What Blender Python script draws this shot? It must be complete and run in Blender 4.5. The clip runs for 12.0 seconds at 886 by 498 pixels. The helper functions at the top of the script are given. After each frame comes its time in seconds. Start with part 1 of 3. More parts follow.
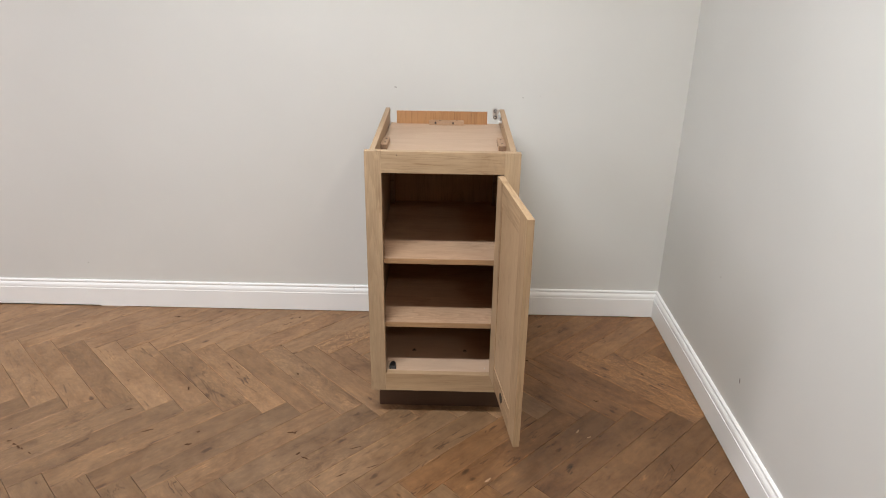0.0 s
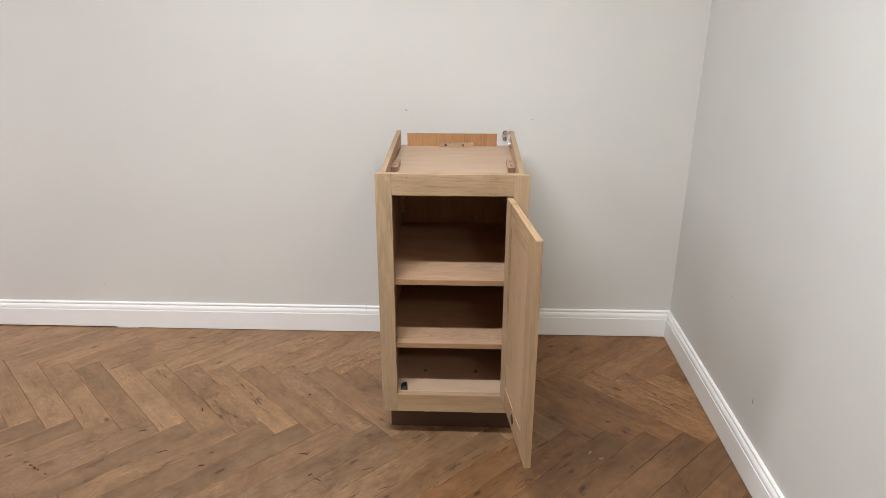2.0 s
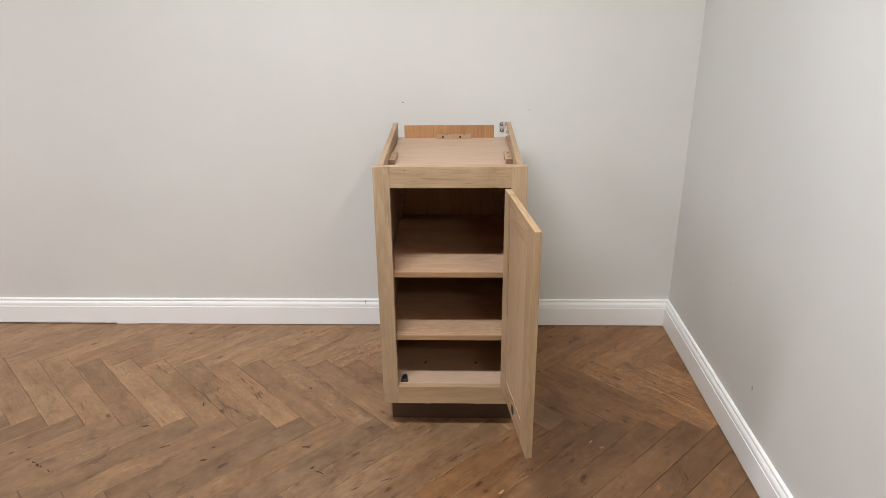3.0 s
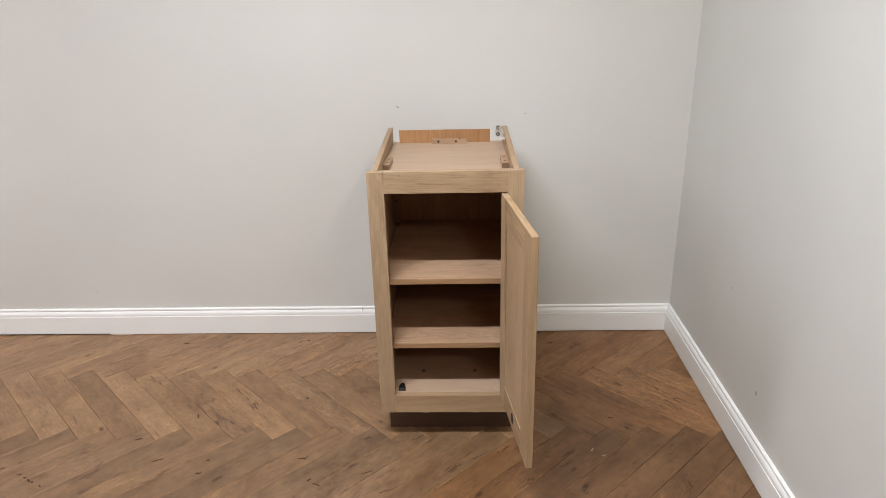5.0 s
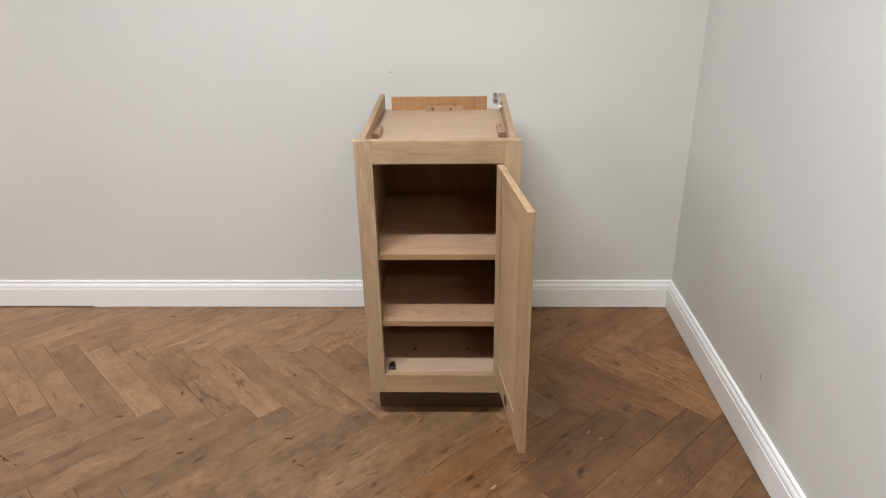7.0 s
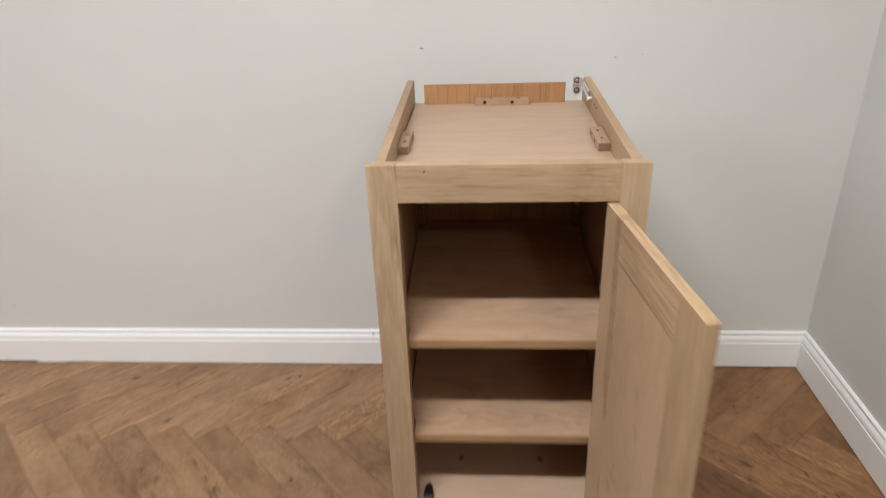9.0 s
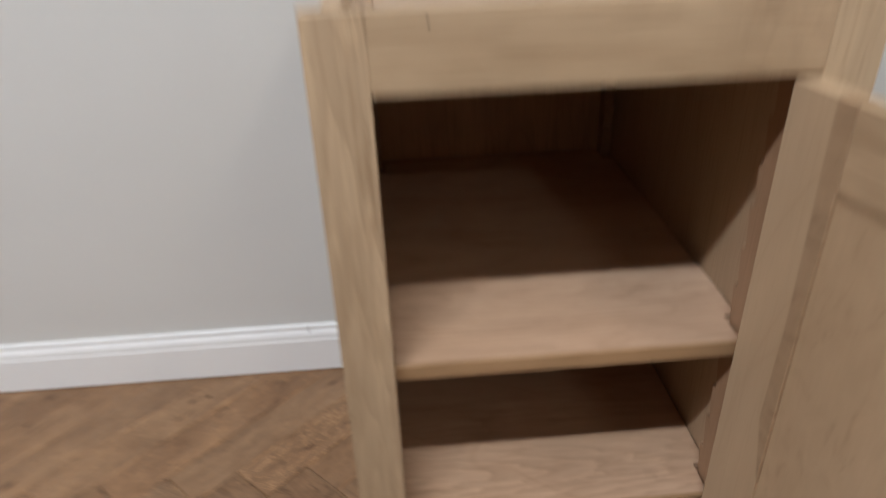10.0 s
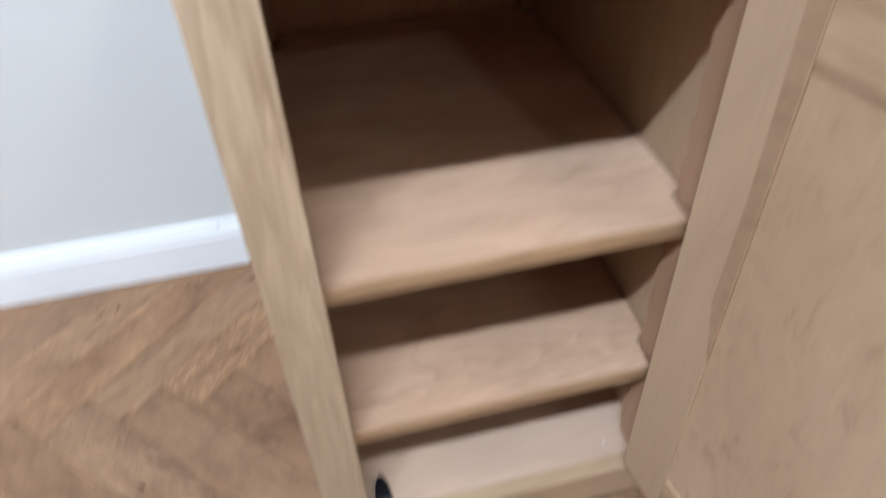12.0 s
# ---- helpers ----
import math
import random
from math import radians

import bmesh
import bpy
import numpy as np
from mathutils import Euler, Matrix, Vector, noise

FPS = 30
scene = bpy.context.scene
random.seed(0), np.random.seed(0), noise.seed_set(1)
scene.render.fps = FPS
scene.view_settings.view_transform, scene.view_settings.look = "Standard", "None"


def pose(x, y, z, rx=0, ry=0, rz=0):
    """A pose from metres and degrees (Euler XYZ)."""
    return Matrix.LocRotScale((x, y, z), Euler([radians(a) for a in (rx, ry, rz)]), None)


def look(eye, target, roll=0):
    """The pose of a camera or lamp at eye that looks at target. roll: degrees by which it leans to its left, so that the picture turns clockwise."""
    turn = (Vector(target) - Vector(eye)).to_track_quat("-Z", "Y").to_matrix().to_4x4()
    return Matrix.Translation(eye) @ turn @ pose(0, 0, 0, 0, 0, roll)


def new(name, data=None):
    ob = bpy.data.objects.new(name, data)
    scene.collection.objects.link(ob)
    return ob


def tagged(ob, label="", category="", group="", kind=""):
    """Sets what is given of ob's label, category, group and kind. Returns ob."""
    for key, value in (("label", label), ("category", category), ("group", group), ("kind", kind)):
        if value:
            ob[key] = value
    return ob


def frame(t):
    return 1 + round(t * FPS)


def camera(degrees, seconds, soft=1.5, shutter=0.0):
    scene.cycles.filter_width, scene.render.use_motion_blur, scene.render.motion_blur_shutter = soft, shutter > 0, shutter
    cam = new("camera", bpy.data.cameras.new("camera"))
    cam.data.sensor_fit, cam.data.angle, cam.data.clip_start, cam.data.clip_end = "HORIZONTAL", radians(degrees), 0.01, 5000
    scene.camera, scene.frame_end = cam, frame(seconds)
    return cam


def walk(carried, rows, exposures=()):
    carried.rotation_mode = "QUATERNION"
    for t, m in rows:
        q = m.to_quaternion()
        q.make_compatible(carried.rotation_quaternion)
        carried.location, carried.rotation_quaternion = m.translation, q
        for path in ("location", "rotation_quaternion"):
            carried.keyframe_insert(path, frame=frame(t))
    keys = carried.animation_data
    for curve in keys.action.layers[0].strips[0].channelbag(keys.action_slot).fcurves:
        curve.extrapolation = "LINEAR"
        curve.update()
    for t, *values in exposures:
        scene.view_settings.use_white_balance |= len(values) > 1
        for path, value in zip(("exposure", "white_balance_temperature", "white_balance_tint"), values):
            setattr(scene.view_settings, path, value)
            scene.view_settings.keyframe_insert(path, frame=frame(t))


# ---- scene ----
cam = camera(66.5, 12.0, soft=0.7, shutter=0.8)
PATH = [
    (0, (0.254, -1.835, 1.386), (0.225, 0.007, 0.607), 0.8),
    (0.5, (0.261, -1.842, 1.394), (0.216, 0.01, 0.639), 0.8),
    (1, (0.266, -1.843, 1.397), (0.199, 0.01, 0.646), -0.0),
    (1.5, (0.264, -1.84, 1.395), (0.197, 0.015, 0.652), -0.0),
    (2, (0.264, -1.847, 1.399), (0.194, 0.015, 0.671), -0.0),
    (2.5, (0.263, -1.844, 1.399), (0.208, 0.015, 0.664), -0.0),
    (3, (0.262, -1.848, 1.4), (0.198, 0.005, 0.65), -0.7),
    (5, (0.271, -1.814, 1.39), (0.208, 0.044, 0.654), -1.4),
    (5.5, (0.271, -1.809, 1.392), (0.202, 0.048, 0.654), -0.4),
    (6, (0.285, -1.791, 1.384), (0.202, 0.063, 0.639), -1.1),
    (6.5, (0.297, -1.761, 1.368), (0.204, 0.087, 0.61), -1.1),
    (6.7, (0.3, -1.748, 1.365), (0.212, 0.094, 0.59), -1.1),
    (8.3, (0.193, -1.332, 1.29), (0.236, 0.401, 0.294), 0.3),
    (8.4, (0.188, -1.285, 1.276), (0.193, 0.453, 0.286), -0.1),
    (8.5, (0.199, -1.239, 1.263), (0.156, 0.498, 0.273), -0.5),
    (8.7, (0.197, -1.138, 1.248), (0.105, 0.631, 0.319), -0.5),
    (8.8, (0.198, -1.086, 1.245), (0.068, 0.698, 0.35), -1.0),
    (9, (0.191, -0.99, 1.241), (0.057, 0.804, 0.366), -2.1),
    (9.2, (0.176, -0.885, 1.221), (0.078, 0.915, 0.356), -1.9),
    (9.5, (0.129, -0.73, 1.177), (0.155, 1.075, 0.318), -2.0),
    (9.7, (0.102, -0.627, 1.127), (0.129, 1.129, 0.171), -2.9),
    (9.9, (0.072, -0.528, 1.036), (0.142, 1.221, 0.053), -3.0),
    (10, (0.067, -0.497, 0.985), (0.171, 1.245, 0.007), -2.1),
    (10.2, (0.083, -0.441, 0.880), (0.278, 1.29, -0.103), 0.4),
    (10.3, (0.084, -0.421, 0.847), (0.33, 1.307, -0.13), 1.3),
    (10.5, (0.084, -0.403, 0.794), (0.356, 1.3, -0.219), 3.2),
    (10.7, (0.083, -0.395, 0.765), (0.361, 1.262, -0.32), 3.8),
    (11, (0.09, -0.393, 0.774), (0.371, 1.239, -0.347), 3.0),
    (11.3, (0.101, -0.406, 0.812), (0.359, 1.165, -0.397), 1.6),
    (11.5, (0.097, -0.419, 0.865), (0.296, 1.124, -0.391), 0.3),
    (11.6, (0.088, -0.42, 0.887), (0.282, 1.091, -0.41), -1.5),
    (11.8, (0.074, -0.42, 0.926), (0.294, 1.02, -0.444), -2.1),
    (12, (0.066, -0.403, 0.976), (0.37, 1.058, -0.357), -2.6),
]
EXPOSURES = [(0, 0.15, 6400, 10), (8.3, 0.12, 6300, 10), (9.5, 0.03, 6420, 10), (9.8, -0.08, 6150, 10), (10.0, -0.1, 6080, 9.5), (10.2, 0.28, 5900, 8), (10.5, 0.67, 5380, 5), (11, 0.70, 5190, 5), (12, 0.62, 5290, 5.5)]
walk(cam, [(t, look(eye, target, roll)) for t, eye, target, roll in PATH], EXPOSURES)

# ---- world, lamps ----
world = bpy.data.worlds.new("world")
scene.world = world
world.use_nodes = True
world.node_tree.nodes["Background"].inputs[0].default_value = (0.8, 0.9, 1.0, 1)
world.node_tree.nodes["Background"].inputs[1].default_value = 0.02

CEILING = 2.42
COOL, WARM, AMBER = (0.966, 0.989, 1.02), (1.0, 0.934, 0.962), (1.0, 0.88, 0.76)


def batten(x, y, watts, long=0.8, wide=0.06, colour=COOL):
    """A slim strip lamp at ceiling height, out of view, that runs along x."""
    data = bpy.data.lights.new("unseen_strip", "AREA")
    data.shape, data.size, data.size_y, data.energy, data.color = "RECTANGLE", long, wide, watts, colour
    lamp = new("unseen_strip", data)
    lamp.matrix_world = pose(x, y, CEILING - 0.01)
    return lamp


# unseen lamps: a row along the wall, one over the corner behind, a far fill
batten(-0.28, -0.96, 45.5, 0.9)
# guessed lamp, added to brighten the left of the wall
batten(-2.1, -0.98, 17, 0.9, 0.06, WARM)
batten(-3.9, -1.0, 52, 1.2, 0.3, WARM)
batten(1.03, -0.97, 9, 0.22, 0.08, AMBER)
batten(1.05, -2.85, 14, 0.22, 0.08, AMBER)
# added only to lift the dark inside of the cabinet; no such lamp known
batten(-0.8, -5.6, 8, 0.7, 0.06, AMBER)


# ---- materials ----
def material(name):
    mat = bpy.data.materials.new(name)
    mat.use_nodes = True
    return mat, mat.node_tree.nodes, mat.node_tree.links, mat.node_tree.nodes["Principled BSDF"]


def ramp(nodes, *stops):
    node = nodes.new("ShaderNodeValToRGB")
    el = node.color_ramp.elements
    while len(el) < len(stops):
        el.new(0.5)
    for e, (at, colour) in zip(el, stops):
        e.position, e.color = at, (*colour, 1)
    return node


def mixed(nodes, links, kind, fac, a, b):
    node = nodes.new("ShaderNodeMix")
    node.data_type, node.blend_type = "RGBA", kind
    for socket, value in ((node.inputs["Factor"], fac), (node.inputs["A"], a), (node.inputs["B"], b)):
        if isinstance(value, bpy.types.NodeSocket):
            links.new(value, socket)
        else:
            socket.default_value = value
    return node.outputs["Result"]


def noise_node(nodes, links, vector, scale, detail=4.0, rough=0.55, distortion=0.0):
    node = nodes.new("ShaderNodeTexNoise")
    node.inputs["Scale"].default_value, node.inputs["Detail"].default_value = scale, detail
    node.inputs["Roughness"].default_value, node.inputs["Distortion"].default_value = rough, distortion
    if vector is not None:
        links.new(vector, node.inputs["Vector"])
    return node.outputs["Fac"]


def stretched(nodes, links, source, factors):
    node = nodes.new("ShaderNodeVectorMath")
    node.operation = "MULTIPLY"
    links.new(source, node.inputs[0])
    node.inputs[1].default_value = factors
    return node.outputs[0]


def bumped(nodes, links, bsdf, height, strength, distance=0.001):
    node = nodes.new("ShaderNodeBump")
    node.inputs["Strength"].default_value, node.inputs["Distance"].default_value = strength, distance
    links.new(height, node.inputs["Height"])
    links.new(node.outputs[0], bsdf.inputs["Normal"])


def oak(name, axis, light, mid, dark, rough=0.55, seed=0.0, contrast=1.0, heart=None, run=0.2, ridge=0.12, pore=0.5, oval=None, burl=0.0):
    """Sawn pale oak whose grain runs along an axis: cathedral figure, fine pores and slow colour drift."""
    mat, nodes, links, bsdf = material(name)
    coords = nodes.new("ShaderNodeTexCoord").outputs["Object"]
    info = nodes.new("ShaderNodeObjectInfo")
    shift = nodes.new("ShaderNodeVectorMath")
    shift.operation = "ADD"
    offset = nodes.new("ShaderNodeVectorMath")
    offset.operation = "MULTIPLY"
    links.new(info.outputs["Random"], offset.inputs[0])
    offset.inputs[1].default_value = (7.3, 5.1 + seed, 9.7)
    links.new(coords, shift.inputs[0])
    links.new(offset.outputs[0], shift.inputs[1])
    place = shift.outputs[0]
    slow = [1.0, 1.0, 1.0]
    slow[axis] = run
    fine = [1.0, 1.0, 1.0]
    fine[axis] = 0.05
    figure_place = stretched(nodes, links, place, slow)
    swell = noise_node(nodes, links, figure_place, 7.0, 3.0, 0.5, 0.7)
    rings = nodes.new("ShaderNodeMath")
    rings.operation = "MULTIPLY"
    links.new(swell, rings.inputs[0])
    rings.inputs[1].default_value = 11.0
    saw = nodes.new("ShaderNodeMath")
    saw.operation = "PINGPONG"
    links.new(rings.outputs[0], saw.inputs[0])
    saw.inputs[1].default_value = 1.0
    pores = noise_node(nodes, links, stretched(nodes, links, place, fine), 300.0, 4.0, 0.6)
    drift = noise_node(nodes, links, figure_place, 4.0, 3.0, 0.5)
    base = ramp(nodes, (0.25, dark), (0.5, mid), (0.75, light))
    links.new(drift, base.inputs[0])
    figure = ramp(nodes, (0.0, (0.84, 0.80, 0.76)), (0.12, (0.95, 0.935, 0.92)), (0.6, (1, 1, 1)), (1.0, (1.09, 1.08, 1.07)))
    links.new(saw.outputs[0], figure.inputs[0])
    pore_tone = ramp(nodes, (0.34, (0.70, 0.65, 0.59)), (0.47, (0.98, 0.975, 0.97)), (0.54, (1, 1, 1)), (0.66, (1.10, 1.10, 1.10)))
    links.new(pores, pore_tone.inputs[0])
    colour = mixed(nodes, links, "MULTIPLY", 0.7 * contrast, base.outputs[0], figure.outputs[0])
    colour = mixed(nodes, links, "MULTIPLY", min(1.0, pore * contrast), colour, pore_tone.outputs[0])
    # faint ridged bands a few millimetres wide
    band_place = [1.0, 1.0, 1.0]
    band_place[axis] = 0.022
    ridges = noise_node(nodes, links, stretched(nodes, links, place, band_place), 130.0, 3.0, 0.55)
    ridge_tone = ramp(nodes, (0.36, (0.84, 0.81, 0.77)), (0.5, (1, 1, 1)), (0.64, (1.07, 1.07, 1.06)))
    links.new(ridges, ridge_tone.inputs[0])
    colour = mixed(nodes, links, "MULTIPLY", ridge, colour, ridge_tone.outputs[0])
    if burl:  # faint curled marks
        marks = noise_node(nodes, links, stretched(nodes, links, place, slow), 34.0, 5.0, 0.6, 1.8)
        mark_tone = ramp(nodes, (0.30, (0.74, 0.70, 0.66)), (0.40, (0.95, 0.94, 0.93)), (0.55, (1, 1, 1)), (0.72, (1.06, 1.06, 1.05)))
        links.new(marks, mark_tone.inputs[0])
        colour = mixed(nodes, links, "MULTIPLY", burl, colour, mark_tone.outputs[0])
    if oval:  # nested growth rings cut flat, long along the grain, round a middle point
        middle, long_run, per_metre, depth = oval
        rel = nodes.new("ShaderNodeVectorMath")
        rel.operation = "SUBTRACT"
        links.new(coords, rel.inputs[0])
        rel.inputs[1].default_value = middle
        squash = [1.0, 1.0, 1.0]
        squash[axis] = long_run
        size = nodes.new("ShaderNodeVectorMath")
        size.operation = "LENGTH"
        links.new(stretched(nodes, links, rel.outputs[0], squash), size.inputs[0])
        sway = noise_node(nodes, links, stretched(nodes, links, place, squash), 26.0, 4.0, 0.6, 0.4)
        wide = nodes.new("ShaderNodeMath")
        wide.operation = "MULTIPLY_ADD"
        links.new(sway, wide.inputs[0])
        wide.inputs[1].default_value = 0.04
        links.new(size.outputs["Value"], wide.inputs[2])
        count = nodes.new("ShaderNodeMath")
        count.operation = "MULTIPLY"
        links.new(wide.outputs[0], count.inputs[0])
        count.inputs[1].default_value = per_metre
        turn = nodes.new("ShaderNodeMath")
        turn.operation = "FRACT"
        links.new(count.outputs[0], turn.inputs[0])
        ring = ramp(nodes, (0.0, (1.05, 1.04, 1.03)), (0.12, (0.80, 0.77, 0.73)), (0.3, (0.93, 0.92, 0.90)), (0.65, (1.03, 1.03, 1.03)), (0.95, (1.15, 1.15, 1.14)))
        links.new(turn.outputs[0], ring.inputs[0])
        here = noise_node(nodes, links, stretched(nodes, links, place, squash), 11.0, 2.0, 0.5)
        much = nodes.new("ShaderNodeMapRange")
        links.new(here, much.inputs["Value"])
        much.inputs["From Min"].default_value, much.inputs["From Max"].default_value = 0.35, 0.62
        much.inputs["To Min"].default_value, much.inputs["To Max"].default_value = 0.25 * depth, depth
        colour = mixed(nodes, links, "MULTIPLY", much.outputs[0], colour, ring.outputs[0])
        dash_place = [1.0, 1.0, 1.0]
        dash_place[axis] = 0.09
        dashes = noise_node(nodes, links, stretched(nodes, links, place, dash_place), 150.0, 4.0, 0.62, 0.6)
        dash_tone = ramp(nodes, (0.36, (0.84, 0.80, 0.76)), (0.48, (1, 1, 1)), (0.56, (1.0, 1.0, 1.0)), (0.66, (1.16, 1.16, 1.15)))
        links.new(dashes, dash_tone.inputs[0])
        colour = mixed(nodes, links, "MULTIPLY", much.outputs[0], colour, dash_tone.outputs[0])
    if heart:  # a browner heartwood band beyond a wavering line across x, fading out downwards
        at, fade_low, fade_high, depth, width = heart
        axes = nodes.new("ShaderNodeSeparateXYZ")
        links.new(coords, axes.inputs[0])
        waver = nodes.new("ShaderNodeMath")
        waver.operation = "MULTIPLY_ADD"
        links.new(swell, waver.inputs[0])
        waver.inputs[1].default_value = 0.02
        links.new(axes.outputs[0], waver.inputs[2])
        fade = nodes.new("ShaderNodeMapRange")
        links.new(axes.outputs[2], fade.inputs["Value"])
        fade.inputs["From Min"].default_value, fade.inputs["From Max"].default_value = fade_low, fade_high
        taper = nodes.new("ShaderNodeMath")  # the band narrows to a point towards its lower end
        taper.operation = "MULTIPLY_ADD"
        links.new(fade.outputs[0], taper.inputs[0])
        taper.inputs[1].default_value = 0.022
        links.new(waver.outputs[0], taper.inputs[2])
        band = nodes.new("ShaderNodeMapRange")
        links.new(taper.outputs[0], band.inputs["Value"])
        band.inputs["From Min"].default_value, band.inputs["From Max"].default_value = at + 0.032 - width / 2, at + 0.032 + width / 2
        curls = ramp(nodes, (0.30, (0.46, 0.39, 0.34)), (0.45, (0.66, 0.59, 0.54)), (0.62, (0.80, 0.74, 0.69)))
        cross = [0.35, 0.35, 0.35]
        cross[axis] = 1.0
        links.new(noise_node(nodes, links, stretched(nodes, links, place, cross), 75.0, 4.0, 0.6, 1.0), curls.inputs[0])
        some = nodes.new("ShaderNodeMath")
        some.operation = "MULTIPLY"
        links.new(band.outputs[0], some.inputs[0])
        some.inputs[1].default_value = depth
        colour = mixed(nodes, links, "MULTIPLY", some.outputs[0], colour, curls.outputs[0])
    links.new(colour, bsdf.inputs["Base Color"])
    bsdf.inputs["Roughness"].default_value = rough
    bumped(nodes, links, bsdf, pores, 0.15, 0.0005)
    return mat


OAK_LIGHT, OAK_MID, OAK_DARK = (0.432, 0.314, 0.195), (0.382, 0.272, 0.162), (0.32, 0.223, 0.126)
DOOR_LIGHT, DOOR_MID, DOOR_DARK = (0.454, 0.324, 0.198), (0.407, 0.283, 0.165), (0.345, 0.233, 0.129)
oak_z = oak("oak_grain_upright", 2, OAK_LIGHT, OAK_MID, OAK_DARK, seed=4.0, ridge=0.25)
SHELF_LIGHT, SHELF_MID, SHELF_DARK = (0.515, 0.358, 0.243), (0.460, 0.306, 0.199), (0.375, 0.236, 0.142)
upper_shelf_oak = oak("oak_veneer_upper_shelf", 0, SHELF_LIGHT, SHELF_MID, SHELF_DARK, rough=0.45, seed=1.0, contrast=0.9, run=0.3, ridge=0.1, pore=0.22, oval=((0.20, 0.13, 0.56), 0.16, 120.0, 0.5), burl=0.5)
lower_shelf_oak = oak("oak_veneer_lower_shelf", 0, SHELF_LIGHT, SHELF_MID, SHELF_DARK, rough=0.45, seed=2.0, contrast=0.9, run=0.3, ridge=0.1, pore=0.22, oval=((0.06, 0.075, 0.34), 0.16, 105.0, 0.65), burl=0.5)
bottom_oak = oak("oak_veneer_bottom", 0, (0.53, 0.385, 0.275), (0.49, 0.35, 0.245), (0.44, 0.305, 0.205), rough=0.42, seed=2.5, contrast=0.6, run=0.3, ridge=0.08, pore=0.3)
panel_oak = oak("oak_veneer_panel", 0, (0.50, 0.368, 0.262), (0.468, 0.338, 0.237), (0.43, 0.307, 0.212), seed=3.0, contrast=0.5)
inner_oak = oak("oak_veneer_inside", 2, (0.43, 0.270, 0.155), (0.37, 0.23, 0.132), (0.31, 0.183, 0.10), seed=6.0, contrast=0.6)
stile_oak = oak("oak_stile", 2, (0.442, 0.327, 0.21), (0.395, 0.286, 0.178), (0.335, 0.236, 0.14), seed=23.0, contrast=0.65, ridge=0.15, pore=0.4, oval=((0.018, 0.0, 0.40), 0.085, 95.0, 0.95), burl=0.5)
hinge_oak = oak("oak_with_heartwood", 2, DOOR_LIGHT, DOOR_MID, DOOR_DARK, seed=11.0, contrast=0.45, ridge=0.06, pore=0.3, heart=(0.051, 0.44, 0.53, 0.75, 0.0015))
rail_oak = oak("oak_rail_with_heartwood", 0, OAK_LIGHT, OAK_MID, OAK_DARK, seed=13.0, contrast=1.2, ridge=0.45, pore=0.7, heart=(0.31, 0.83, 0.87, 0.4, 0.05))
side_oak = oak("oak_side", 2, (0.44, 0.312, 0.193), (0.385, 0.264, 0.157), (0.325, 0.212, 0.12), seed=15.0, contrast=0.6, ridge=0.08)
door_oak = oak("oak_door_panel", 2, (0.482, 0.344, 0.212), (0.436, 0.304, 0.179), (0.375, 0.254, 0.143), seed=17.0, contrast=0.45, run=0.45, ridge=0.03, pore=0.22, burl=0.65)
door_stile_oak = oak("oak_door_stile", 2, DOOR_LIGHT, DOOR_MID, DOOR_DARK, seed=21.0, ridge=0.5)
door_rail_oak = oak("oak_door_rail", 0, DOOR_LIGHT, DOOR_MID, DOOR_DARK, seed=19.0, contrast=1.3, ridge=0.9, pore=0.6)
sill_oak = oak("oak_sill", 0, DOOR_LIGHT, DOOR_MID, DOOR_DARK, seed=25.0, ridge=0.3)
lipping_oak = oak("oak_lipping", 0, (0.43, 0.283, 0.156), (0.37, 0.232, 0.12), (0.30, 0.175, 0.084), seed=7.0)
block_oak = oak("beech_block", 1, (0.45, 0.305, 0.195), (0.40, 0.26, 0.16), (0.33, 0.21, 0.125), seed=5.0)
back_oak = oak("orange_back_board", 2, (0.45, 0.252, 0.118), (0.39, 0.207, 0.09), (0.32, 0.157, 0.065), seed=8.0, ridge=0.3)


# oak darkened so that the shade of the toe recess is in its colour
shaded_board = oak("toe_board_in_shade", 0, (0.095, 0.052, 0.03), (0.078, 0.042, 0.024), (0.06, 0.032, 0.018), seed=9.0, contrast=0.6)


def paint(name, colour, rough, relief, patch=0.03):
    """Rolled wall paint: faint mottling, roller stipple."""
    mat, nodes, links, bsdf = material(name)
    place = nodes.new("ShaderNodeTexCoord").outputs["Object"]
    patches = noise_node(nodes, links, place, 1.6, 3.0)
    tone = ramp(nodes, (0.3, tuple(c * (1 - patch) for c in colour)), (0.7, tuple(c * (1 + patch) for c in colour)))
    links.new(patches, tone.inputs[0])
    links.new(tone.outputs[0], bsdf.inputs["Base Color"])
    bsdf.inputs["Roughness"].default_value = rough
    bumped(nodes, links, bsdf, noise_node(nodes, links, place, 260.0, 3.0), relief, 0.0008)
    return mat


wall_paint = paint("greige_wall_paint", (0.685, 0.69, 0.657), 0.62, 0.12)
white_paint = paint("white_satin_paint", (0.90, 0.915, 0.90), 0.52, 0.05, 0.015)
ceiling_paint = paint("white_ceiling_paint", (0.82, 0.82, 0.81), 0.8, 0.1, 0.015)


def plain(name, colour, rough, metal=0.0, grain=60.0, vary=0.12):
    mat, nodes, links, bsdf = material(name)
    place = nodes.new("ShaderNodeTexCoord").outputs["Object"]
    tone = ramp(nodes, (0.3, tuple(c * (1 - vary) for c in colour)), (0.7, tuple(c * (1 + vary) for c in colour)))
    links.new(noise_node(nodes, links, place, grain, 3.0), tone.inputs[0])
    links.new(tone.outputs[0], bsdf.inputs["Base Color"])
    bsdf.inputs["Roughness"].default_value, bsdf.inputs["Metallic"].default_value = rough, metal
    return mat


